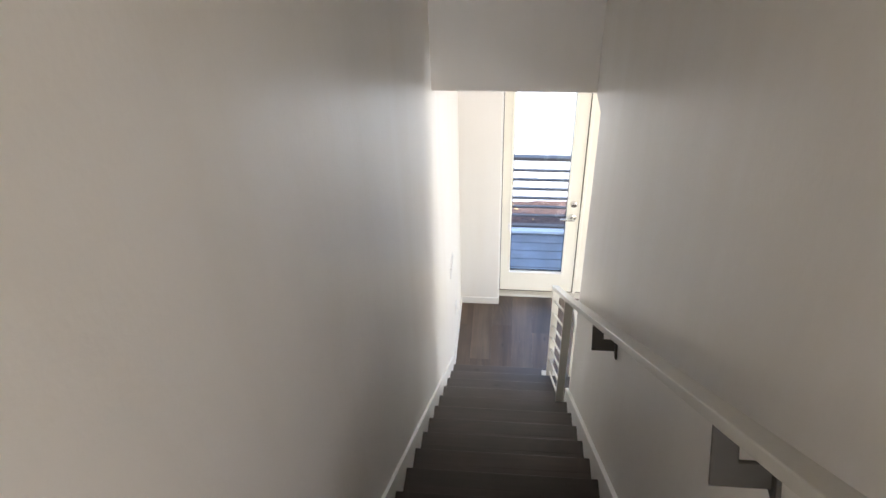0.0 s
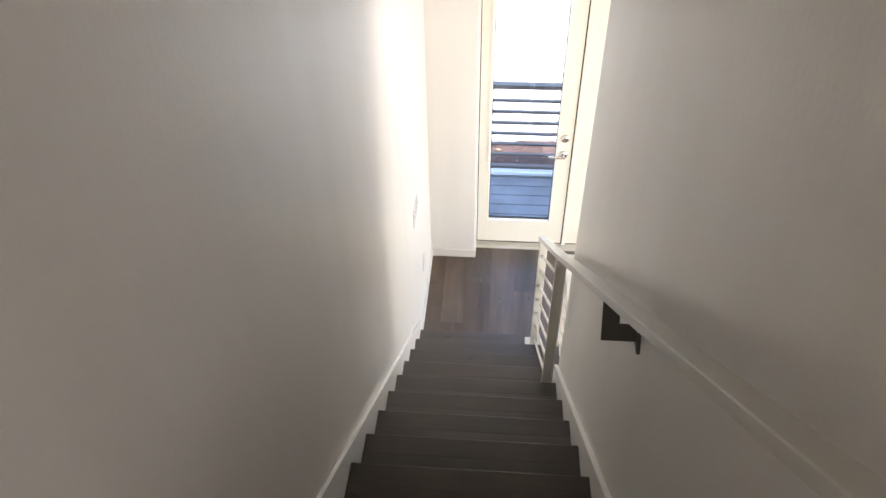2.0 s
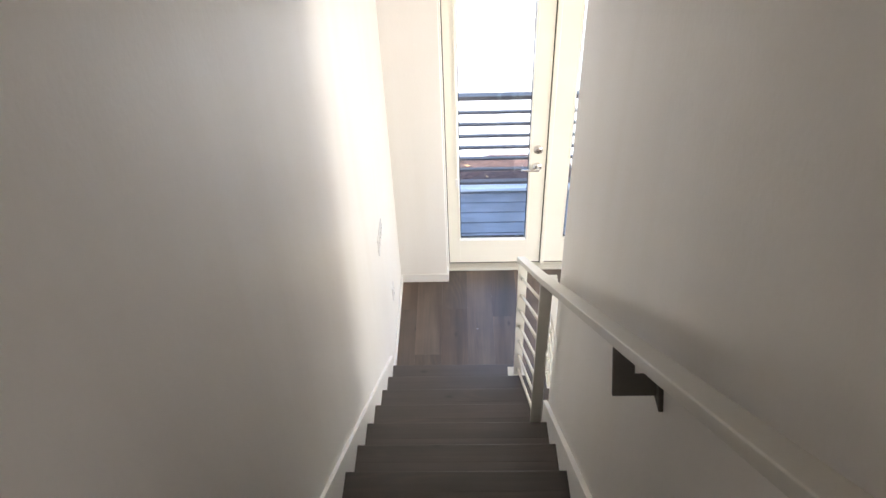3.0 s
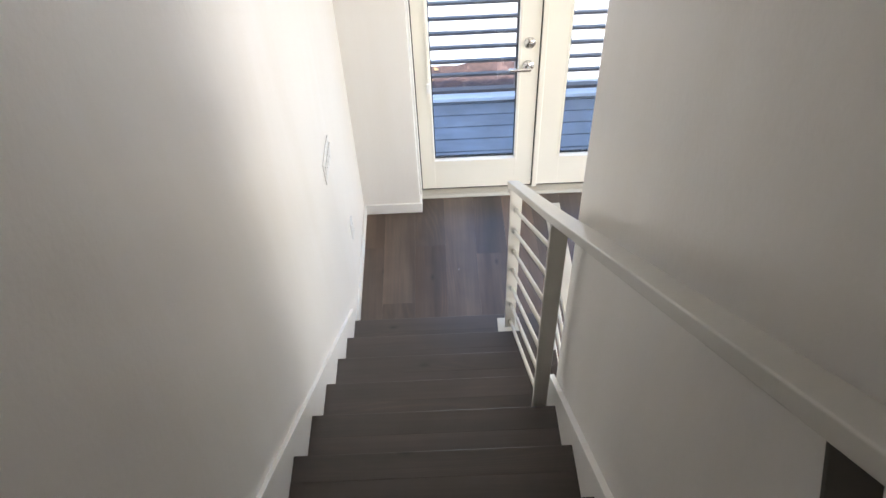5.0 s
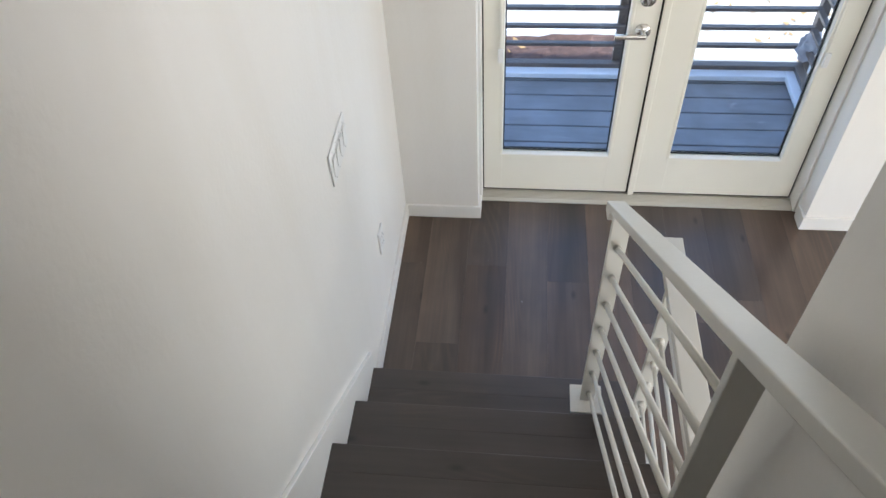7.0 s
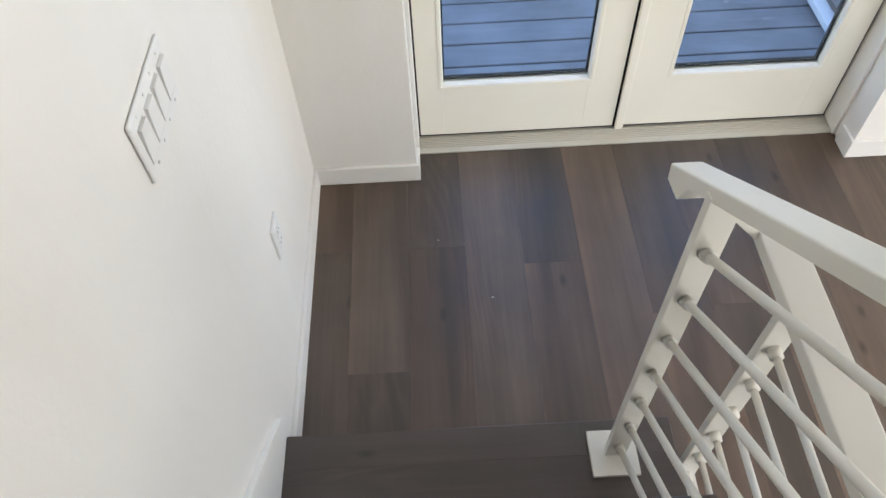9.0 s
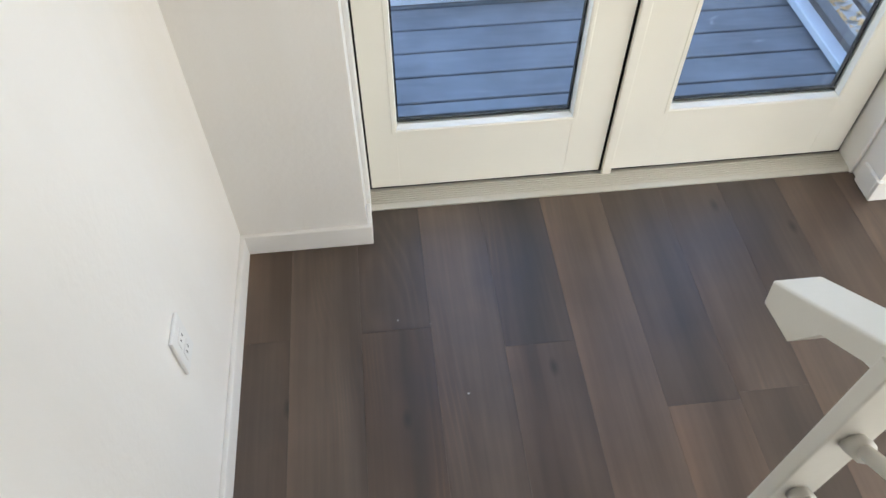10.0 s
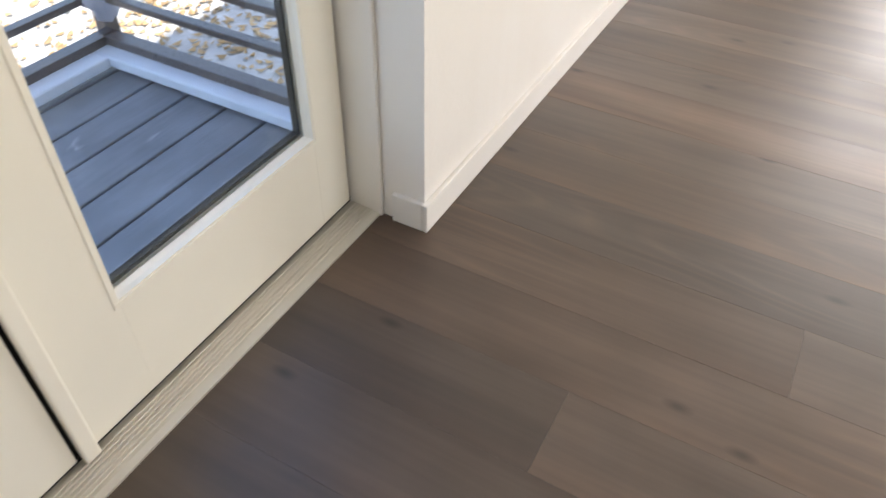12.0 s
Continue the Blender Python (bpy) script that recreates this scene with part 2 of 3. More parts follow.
def box(x0, x1, y0, y1, z0, z1, b=0.0, bm=None, seg=1):
    bm = bm or bmesh.new()
    made = bmesh.ops.create_cube(bm, size=1.0)["verts"]
    for v in made:
        v.co = Vector((x0 + (v.co.x + 0.5) * (x1 - x0), y0 + (v.co.y + 0.5) * (y1 - y0), z0 + (v.co.z + 0.5) * (z1 - z0)))
    if b:
        edges = list({e for v in made for e in v.link_edges})
        bmesh.ops.bevel(bm, geom=edges, offset=b, segments=seg, affect="EDGES", profile=0.5)
    return bm


def prism(outline, axis, a, b, bevel=0.0):
    """A plate with the given outline, drawn in the plane across axis, from a to b along it."""
    bm = bmesh.new()
    def at(p, d):
        return {"x": (d, p[0], p[1]), "y": (p[0], d, p[1]), "z": (p[0], p[1], d)}[axis]
    lo = [bm.verts.new(at(p, a)) for p in outline]
    hi = [bm.verts.new(at(p, b)) for p in outline]
    n = len(outline)
    bm.faces.new(lo)
    bm.faces.new(hi[::-1])
    for i in range(n):
        bm.faces.new((lo[i], hi[i], hi[(i + 1) % n], lo[(i + 1) % n]))
    bmesh.ops.recalc_face_normals(bm, faces=bm.faces)
    if bevel:
        bmesh.ops.bevel(bm, geom=bm.edges[:], offset=bevel, segments=2, affect="EDGES", profile=0.5)
    return bm


def rod(p, q, r, seg=12, bm=None):
    bm = bm or bmesh.new()
    p, q = Vector(p), Vector(q)
    m = Matrix.Translation((p + q) / 2) @ (q - p).to_track_quat("Z", "Y").to_matrix().to_4x4()
    bmesh.ops.create_cone(bm, cap_ends=True, segments=seg, radius1=r, radius2=r, depth=(q - p).length, matrix=m)
    return bm


def wall_with_holes(x0, x1, y0, y1, z0, z1, holes):
    """A wall along x with openings (x0, x1, z0, z1) through its thickness."""
    bm = bmesh.new()
    xs = sorted({x0, x1, *(h[0] for h in holes), *(h[1] for h in holes)})
    for a, b in zip(xs, xs[1:]):
        mid = (a + b) / 2
        spans = sorted((h[2], h[3]) for h in holes if h[0] < mid < h[1])
        z = z0
        for lo, hi in spans:
            if lo > z:
                box(a, b, y0, y1, z, lo, bm=bm)
            z = hi
        if z < z1:
            box(a, b, y0, y1, z, z1, bm=bm)
    bmesh.ops.remove_doubles(bm, verts=bm.verts, dist=0.0005)
    return bm


def nose_line(y):
    return RISE * (1 + (NOSE - y) / RUN)


def wall_x(y):
    return XR + LEAN * (-2.01 - y)


def leaned(bm, slope=LEAN, y0=-2.01):
    for v in bm.verts:
        v.co.x += slope * (y0 - v.co.y)
    return bm


# ---- the shell ----
structure("wall_west", box(-0.15, 0, HALL_Y, WALL_OUT, -0.3, ROOF), WALL, "warm white textured plaster wall beside the stairs", "wall")
structure("wall_stair", leaned(prism([(WALL_END, -0.3), (WALL_END, CEIL), (-5.45, CEIL), (-5.45, -0.3)], "x", XR, XR + 0.115)), WALL, "warm white textured plaster wall carrying the handrail", "wall")
upper_wall = wall_with_holes(-HEAD_Y, 5.45, 0, 0.115, CEIL, ROOF, [])
bmesh.ops.transform(upper_wall, matrix=Matrix.Translation((XR, 0, 0)) @ Matrix.Rotation(radians(-90), 4, "Z"), verts=upper_wall.verts)
structure("wall_stair_upper", leaned(upper_wall), WALL, "warm white textured plaster wall high above the stairs", "wall")
structure("wall_header", box(0, XR + 0.02, HEAD_Y, HEAD_Y + 0.12, CEIL, ROOF), WALL, "plaster wall above the lower room's ceiling edge", "wall")
structure("wall_north", wall_with_holes(0, ROOM_X + 0.15, 0, WALL_OUT, -0.3, ROOF, [(DOOR_L, DOOR_R, -0.3, DOOR_TOP + 0.04)]),
          WALL, "warm white plaster wall round the french doors", "wall")


def turned(bm, m):
    bmesh.ops.transform(bm, matrix=m, verts=bm.verts)
    return bm


# unseen end wall of the room with an added window opening, and the back wall of the upper hall
east = wall_with_holes(-0.3, -ROOM_Y + 0.15, 0, 0.15, -0.3, CEIL, [(0.9, 3.5, 0.6, 2.4)])
structure("wall_east", turned(east, Matrix.Translation((ROOM_X, 0, 0)) @ Matrix.Rotation(radians(-90), 4, "Z")), WALL, "white plaster end wall of the room with an added, unseen window opening", "wall")
structure("wall_south", wall_with_holes(XR + 0.115, ROOM_X, ROOM_Y - 0.15, ROOM_Y, -0.3, CEIL, [(2.0, 4.6, 0.6, 2.4)]), WALL, "white plaster back wall of the room with an added, unseen window opening", "wall")
structure("wall_hall_south", wall_with_holes(0, 2.75, HALL_Y - 0.15, HALL_Y, UPPER - 0.35, ROOF, [(0.5, 2.3, 4.3, 5.7)]), WALL, "white plaster wall of the upper hall with an added, unseen window opening", "wall")
structure("wall_hall_east", box(2.6, 2.75, HALL_Y, -5.45, UPPER - 0.35, ROOF), WALL, "white plaster side wall of the upper hall", "wall")
structure("wall_hall_north", box(XR + 0.115, 2.6, -5.45, -5.33, UPPER, ROOF), WALL, "white plaster wall of the upper hall", "wall")
structure("ceiling", box(XR + 0.115, ROOM_X, ROOM_Y, 0, CEIL, UPPER - 0.02), CEILING, "white ceiling of the lower room", "ceiling")
structure("ceiling_landing", box(0, XR + 0.115, HEAD_Y + 0.12, 0, CEIL, UPPER - 0.02), CEILING, "white ceiling above the landing", "ceiling")
structure("ceiling_hall", box(-0.15, ROOM_X + 0.15, HALL_Y - 0.15, WALL_OUT, ROOF, ROOF + 0.2), CEILING, "white ceiling of the upper floor", "ceiling")
structure("floor_hall", box(0, 2.6, HALL_Y, TOP_Y - 0.02, UPPER - 0.35, UPPER), OAK_FLOOR, "dark oak floor of the upper hall", "floor")
structure("wall_base", box(-0.15, ROOM_X + 0.15, ROOM_Y - 0.15, WALL_OUT, GROUND_Z - 0.1, -0.3), STUCCO, "stucco base of the house below the floor", "wall")


def baseboard(outline_x0, x1, y0, y1, top=0.076):
    return box(outline_x0, x1, y0, y1, 0.0, top, 0.003, seg=2)


BASE = "white painted square-edged baseboard"
structure("baseboard_west", baseboard(0, 0.013, NOSE + 0.025, -0.013), TRIM, BASE + " on the landing wall", "baseboard")
structure("baseboard_north", baseboard(0, DOOR_L + 0.012, -0.013, 0), TRIM, BASE + " beside the french doors", "baseboard")
structure("baseboard_reveal", baseboard(DOOR_L, DOOR_L + 0.012, 0.0, 0.078), TRIM, BASE + " turning into the door recess", "baseboard")
structure("baseboard_room", baseboard(DOOR_R - 0.012, ROOM_X, -0.013, 0), TRIM, BASE + " along the room wall", "baseboard")
structure("baseboard_reveal_room", baseboard(DOOR_R - 0.012, DOOR_R, 0.0, 0.078), TRIM, BASE + " turning into the door recess", "baseboard")

# skirts that follow the steps on both walls
SKIRT = 0.086
def skirt_outline(y_low, z_foot):
    y_top = TOP_Y + 0.02
    return [(y_low, z_foot), (y_low, nose_line(y_low) + SKIRT), (y_top, nose_line(y_top) + SKIRT), (y_top, nose_line(y_top) - 0.32), (y_low - 0.42, z_foot)]
structure("trim_west", prism(skirt_outline(NOSE + 0.02, 0.0), "x", 0.0, 0.015, 0.002), TRIM, "white painted skirt board climbing beside the stairs", "skirt board")
structure("trim_stair", leaned(prism(skirt_outline(WALL_END + 0.03, 0.45), "x", XR - 0.020, XR, 0.002)), TRIM, "white painted skirt board climbing beside the stairs", "skirt board")

# ---- stairs ----
stairs = thing("staircase", (0.45, NOSE, 0), "straight flight of dark stained oak stairs", "stairs", kind="structure")
for i in range(1, STEPS + 1):
    y, z = NOSE - RUN * (i - 1), RISE * i
    open_end = y > WALL_END - 0.05
    right = 0.965 if open_end else wall_x(y) - 0.012
    tone = random.uniform(0.86, 1.1)
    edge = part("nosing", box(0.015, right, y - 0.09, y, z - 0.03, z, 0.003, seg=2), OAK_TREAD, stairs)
    edge.color = (tone * 0.97, tone * 0.97, tone * 0.97, 1)
    if i < STEPS:
        tone *= random.uniform(0.95, 1.12)
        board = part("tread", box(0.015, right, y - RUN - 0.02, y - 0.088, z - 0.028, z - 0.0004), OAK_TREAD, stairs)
        board.color = (tone, tone, tone, 1)
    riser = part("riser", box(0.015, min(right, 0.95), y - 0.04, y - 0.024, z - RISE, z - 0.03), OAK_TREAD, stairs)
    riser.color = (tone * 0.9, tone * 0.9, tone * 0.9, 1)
# white stringer under the open ends of the lowest steps
teeth = [(NOSE - 0.03, 0.0)]
for i in range(1, 5):
    y = NOSE - RUN * (i - 1) - 0.03
    teeth += [(y, RISE * i - 0.031), (y - RUN, RISE * i - 0.031)]
teeth[-1] = (WALL_END, teeth[-1][1])
teeth.append((WALL_END, 0.0))
part("stringer", prism(teeth, "x", 0.951, 0.963), TRIM, stairs, "white painted sawtooth stringer")

# ---- handrail down the stairs, with its guard of rods ----
RX, HALF, TH = 0.815, 0.025, 0.031           # middle line, half width and upright thickness of the rail
TIP = -0.950
BEND = -1.93
def rail_z(y):
    return 0.340 - 0.756 * max(y, BEND) + 0.775 * (BEND - min(y, BEND))
hand = thing("stair_railing", (RX, -1.1, RISE), "cream painted metal handrail and rod guard beside the stairs", "railing")
y_up = TOP_Y + 0.15
def eased(bm, offset):
    """Rounds the long edges of a rail and the edges of its lower tip."""
    edges = [e for e in bm.edges if e.calc_length() > 0.5 or min(v.co.y for v in e.verts) > -0.97]
    bmesh.ops.bevel(bm, geom=edges, offset=offset, segments=3, affect="EDGES", profile=0.5)
    return bm


part("rail", eased(prism([(TIP, rail_z(TIP)), (BEND, rail_z(BEND)), (BEND, rail_z(BEND) - TH), (-1.03, rail_z(-1.03) - TH), (-1.006, 1.036), (TIP - 0.004, 1.028)], "x", RX - HALF, RX + HALF), 0.003), RAIL, hand)
part("wall_rail", leaned(eased(prism([(BEND, rail_z(BEND)), (y_up, rail_z(y_up)), (y_up, rail_z(y_up) - TH), (BEND, rail_z(BEND) - TH)], "x", RX - HALF, RX + HALF), 0.003), 0.003, BEND), RAIL, hand)


def post(y0, y1, foot, owner, x, top):
    part("post", box(x - 0.025, x + 0.025, y0, y1, foot, top, 0.002, seg=2), RAIL, owner)


newel_y, post_y = -1.094, -1.965
post(newel_y - 0.009, newel_y + 0.009, RISE + 0.01, hand, RX - 0.002, rail_z(newel_y) - TH + 0.012)
post(post_y - 0.009, post_y + 0.009, RISE * 4 + 0.01, hand, RX + 0.004, rail_z(post_y) - TH + 0.012)
part("base_plate", box(0.753, 0.866, -1.152, -1.039, RISE, RISE + 0.011, 0.002, seg=2), RAIL, hand, "square white base plate on the lowest tread")
part("base_plate", box(0.772, 0.866, -2.012, -1.918, RISE * 4, RISE * 4 + 0.011, 0.002, seg=2), RAIL, hand, "square white base plate")
for i in range(7):
    z = 0.250 + 0.1278 * i
    p, q = Vector((RX - 0.002, newel_y, z)), Vector((RX + 0.004, post_y, z + 0.756 * (newel_y - post_y)))
    one = part("rod", rod(p, q, 0.0075), RAIL, hand, smooth=True)
    way = (q - p).normalized()
    part("sleeve", rod(p + way * 0.011, p + way * 0.031, 0.0115, 10), SLEEVE, one, smooth=True)


def bracket(y):
    """Flat steel L square to the sloping rail, fixed to a small plate on the wall."""
    top = rail_z(y) - TH + 0.004
    rx, wx = RX + 0.003 * (BEND - y), wall_x(y)
    low = top - 0.094

    def tilted(bm):
        for v in bm.verts:
            v.co.y -= 0.58 * (top - v.co.z)
        return bm

    arm = part("bracket", tilted(prism([(rx - 0.023, top), (rx - 0.023, low), (wx - 0.009, low), (wx - 0.009, low + 0.038), (rx + 0.023, low + 0.038), (rx + 0.023, top)], "y", y - 0.004, y + 0.004, 0.001)), BRACKET, hand, "flat grey L-shaped steel wall bracket")
    part("wall_plate", tilted(box(wx - 0.009, wx + 0.003, y - 0.026, y + 0.026, low - 0.016, low + 0.046, 0.002)), BRACKET, arm)


for y in (-3.085, -4.445):
    bracket(y)

# ---- level guard beside the stair foot ----
GX, GZ = 0.995, 0.92
guard = thing("guard_railing", (GX, -1.12, 0), "cream painted level metal guard rail beside the stair foot", "railing")
part("rail", box(GX - 0.034, GX + 0.034, -1.88, -0.955, GZ - 0.031, GZ, 0.003, seg=2), RAIL, guard)
part("connector", prism([(RX + HALF + 0.001, 1.050), (GX - 0.034, GZ), (GX - 0.034, GZ - 0.024), (RX + HALF + 0.001, 1.026)], "y", -0.992, -0.948, 0.002), RAIL, guard)
post(-1.129, -1.111, 0.01, guard, GX, GZ - 0.038)
post(-1.879, -1.861, 0.01, guard, GX, GZ - 0.038)
for y in (-1.12, -1.86):
    part("base_plate", box(GX - 0.058, GX + 0.058, y - 0.06, y + 0.06, 0.0, 0.011, 0.002, seg=2), RAIL, guard)
for i in range(6):
    z = 0.125 + 0.127 * i
    one = part("rod", rod((GX, -1.12, z), (GX, -1.87, z), 0.0075), RAIL, guard, smooth=True)
    part("sleeve", rod((GX, -1.129, z), (GX, -1.149, z), 0.0125, 10), RAIL, one, smooth=True)

# ---- french doors ----
frame_ob = thing("door_frame", ((DOOR_L + DOOR_R) / 2, DOOR_Y, 0), "cream painted frame of the french doors", "door frame", kind="structure")
part("jamb", box(DOOR_L, DOOR_L + 0.012, 0.105, WALL_OUT, 0.0, DOOR_TOP + 0.04, 0.002), TRIM, frame_ob)
part("jamb", box(DOOR_R - 0.012, DOOR_R, 0.105, WALL_OUT, 0.0, DOOR_TOP + 0.04, 0.002), TRIM, frame_ob)
part("head", box(DOOR_L + 0.012, DOOR_R - 0.012, 0.105, WALL_OUT, DOOR_TOP + 0.004, DOOR_TOP + 0.04, 0.002), TRIM, frame_ob)
sill = part("threshold", prism([(0.112, 0.0), (0.112, 0.005), (0.125, 0.009), (0.185, 0.011), (WALL_OUT, 0.011), (WALL_OUT, -0.04), (0.112, -0.04)], "x", DOOR_L + 0.012, DOOR_R - 0.012), SILL, frame_ob, "ribbed aluminium threshold")
for i in range(6):
    y = 0.132 + 0.0085 * i
    part("rib", box(DOOR_L + 0.012, DOOR_R - 0.012, y, y + 0.0042, 0.007 + 0.0004 * i, 0.0122 + 0.0004 * i, 0.001), SILL, sill)
part("weather_strip", box(DOOR_L + 0.012, DOOR_R - 0.012, DOOR_Y + 0.005, DOOR_Y + 0.04, 0.011, 0.021), RUBBER, frame_ob, "black rubber door sweep")

for x0, x1 in ((DOOR_L + 0.012, 0.371), (1.069, 1.080), (DOOR_R - 0.020, DOOR_R - 0.012)):
    part("weather_strip", box(x0, x1, DOOR_Y + 0.008, DOOR_Y + 0.03, 0.021, DOOR_TOP), RUBBER, frame_ob, "black rubber weather strip")


def leaf(name, x0, x1, g0, g1, label, handle_side):
    """One door leaf with stiles, rails, glazing beads, pane and its built-in blind."""
    z0, z1, gz0, gz1 = 0.021, DOOR_TOP, 0.246, 2.285
    y0, y1 = DOOR_Y, DOOR_Y + 0.045
    door = thing(name, ((x0 + x1) / 2, y0, z0), label, "door", kind="structure")
    part("stile", box(x0, g0, y0, y1, z0, z1, 0.0008), DOOR, door)
    part("stile", box(g1, x1, y0, y1, z0, z1, 0.0008), DOOR, door)
    part("bottom_rail", box(g0, g1, y0 + 0.0002, y1, z0, gz0), DOOR, door)
    part("top_rail", box(g0, g1, y0 + 0.0002, y1, gz1, z1), DOOR, door)
    # raised lip with a sloped bead round the glass
    for a, b, c, d, ax in ((g0, g1, gz0, 1, "z"), (g0, g1, gz1, -1, "z"), (gz0, gz1, g0, 1, "x"), (gz0, gz1, g1, -1, "x")):
        lip = 0.0022 if ax == "z" else 0.0019
        s = [(c - d * 0.014, y0), (c - d * 0.012, y0 - lip), (c - d * 0.004, y0 - lip), (c + d * 0.003, y0 + 0.022), (c - d * 0.014, y0 + 0.022)]
        if ax == "z":
            bm = prism([(p[1], p[0]) for p in s], "x", a - 0.012, b + 0.012)
        else:
            bm = prism(s, "z", a - 0.0125, b + 0.0125)
        part("glazing_bead", bm, DOOR, door)
    for c in ((g0 + 0.003, g1 - 0.003, gz0 + 0.003, gz0 + 0.011), (g0 + 0.003, g1 - 0.003, gz1 - 0.011, gz1 - 0.003), (g0 + 0.003, g0 + 0.008, gz0 + 0.011, gz1 - 0.011), (g1 - 0.008, g1 - 0.003, gz0 + 0.011, gz1 - 0.011)):
        part("spacer", box(c[0], c[1], y0 + 0.0302, y0 + 0.044, c[2], c[3]), RUBBER, door)
    pane = part("pane", box(g0, g1, y0 + 0.024, y0 + 0.030, gz0, gz1), GLASS, door, "clear glass pane")
    pane.visible_shadow = False
    blind = part("blind", box(g0 + 0.006, g1 - 0.006, y0 + 0.032, y0 + 0.044, 2.150, gz1 - 0.004), BLIND, door, "raised white blind behind the glass")
    for k in range(9):
        part("slat", box(g0 + 0.006, g1 - 0.006, y0 + 0.0305, y0 + 0.0318, 2.155 + 0.0135 * k, 2.166 + 0.0135 * k), BLIND, blind)
    part("bottom_bar", box(g0 + 0.006, g1 - 0.006, y0 + 0.031, y0 + 0.044, 2.132, 2.149), GREY_BAR, blind, "grey bottom bar")
    sx = g0 - 0.013 if handle_side > 0 else g1 + 0.013
    track = part("blind_track", box(sx - 0.006, sx + 0.006, y0 - 0.011, y0 - 0.0005, 0.80, 2.2, 0.002), DOOR, door)
    part("slider", box(sx - 0.012, sx + 0.012, y0 - 0.024, y0 - 0.011, 0.765, 0.83, 0.004, seg=2), PLATE, track)
    return door


left_leaf = leaf("door_1", 0.371, 1.069, 0.457, 0.957, "cream glazed french door leaf with lever handle, closed", 1)
right_leaf = leaf("door_2", 1.080, DOOR_R - 0.020, 1.239, 1.743, "cream glazed french door leaf with astragal, closed", -1)
part("astragal", box(1.076, 1.106, DOOR_Y - 0.014, DOOR_Y - 0.0005, 0.012, DOOR_TOP, 0.004, seg=2), DOOR, right_leaf, "narrow vertical cover strip")

# lever, rose and bolt
LX = 1.012
def disc(x, z, r, y0, y1, seg=28):
    return rod((x, y0, z), (x, y1, z), r, seg)
bolt = part("deadbolt", disc(LX, 1.056, 0.031, DOOR_Y - 0.012, DOOR_Y), CHROME, left_leaf, "round satin nickel deadbolt", True)
part("thumb_turn", box(LX - 0.006, LX + 0.006, DOOR_Y - 0.032, DOOR_Y - 0.012, 1.04, 1.072, 0.003, seg=2), CHROME, bolt)
rose = part("rose", disc(LX, 0.914, 0.031, DOOR_Y - 0.011, DOOR_Y), CHROME, left_leaf, "round satin nickel rose", True)
part("spindle", disc(LX, 0.914, 0.011, DOOR_Y - 0.05, DOOR_Y - 0.011), CHROME, rose, smooth=True)
part("lever", box(LX - 0.115, LX + 0.012, DOOR_Y - 0.058, DOOR_Y - 0.042, 0.904, 0.924, 0.006, seg=3), CHROME, rose, "satin nickel lever")

# ---- switch and socket on the landing wall ----
sw = thing("light_switch", (0, -0.876, 1.161), "white four-gang rocker light switch plate", "light switch")
plate = box(0.0, 0.0065, -0.980, -0.772, 1.1035, 1.2185, 0.0045, seg=3)
plate_ob = part("plate", plate, PLATE, sw)
for i in range(4):
    y = -0.876 + (i - 1.5) * 0.046
    # flat grey sheet whose colour stands for the shade round each rocker
    part("gap_shade", box(0.0062, 0.0068, y - 0.0175, y + 0.0175, 1.127, 1.195), SLEEVE, plate_ob, "thin grey sheet with the shade round a rocker put in its colour")
    part("rocker", prism([(0.0066, 1.1285), (0.0076, 1.1285), (0.0092, 1.161), (0.0125, 1.1935), (0.0066, 1.1935)], "y", y - 0.0158, y + 0.0158, 0.0006), PLATE, sw)
    for z in (1.115, 1.207):
        part("screw", rod((0.006, y, z), (0.0078, y, z), 0.0028, 10), PLATE, sw, smooth=True)
outlet = thing("wall_outlet", (0, -0.566, 0.436), "white duplex wall outlet with cover plate", "outlet")
part("plate", box(0, 0.009, -0.602, -0.530, 0.379, 0.493, 0.003, seg=2), PLATE, outlet)
for z in (0.416, 0.456):
    face = part("socket", box(0.0085, 0.0112, -0.583, -0.549, z - 0.0145, z + 0.0145, 0.001), PLATE, outlet)
    for dy in (-0.0065, 0.0065):
        part("slot", box(0.0110, 0.0116, -0.566 + dy - 0.0013, -0.566 + dy + 0.0013, z - 0.002, z + 0.007), SLOT, face)
part("screw", rod((0.008, -0.566, 0.436), (0.0102, -0.566, 0.436), 0.003, 10), PLATE, outlet, smooth=True)

# ---- deck outside ----
deck = thing("deck", (0.5, 0.8, DECK_Z), "grey composite board balcony deck", "deck", kind="structure")
joint = 0.64
part("joist_frame", box(-1.6, 2.16, WALL_OUT, 1.30, DECK_Z - 0.22, DECK_Z - 0.026), BRONZE, deck, "dark frame under the boards")
y = joint - 2 * 0.142
while y < 1.23:
    y1 = min(y + 0.142, 1.235)
    part("board", box(-1.6, 2.14, max(y, WALL_OUT) + 0.0045, y1 - 0.0045, DECK_Z - 0.025, DECK_Z, 0.003), DECKING, deck)
    y += 0.142
part("kerb", box(-1.6, 2.055, 1.205, 1.285, DECK_Z + 0.018, DECK_Z + 0.052, 0.004), KERB, deck, "pale blue-grey kerb along the deck edge")
part("kerb", box(2.055, 2.14, WALL_OUT, 1.285, DECK_Z + 0.018, DECK_Z + 0.052, 0.004), KERB, deck, "pale blue-grey kerb along the deck edge")

fence = thing("deck_railing", (1.1, 1.35, DECK_Z), "dark bronze metal railing of horizontal bars round the deck", "railing")
FY, FX = 1.345, 2.185
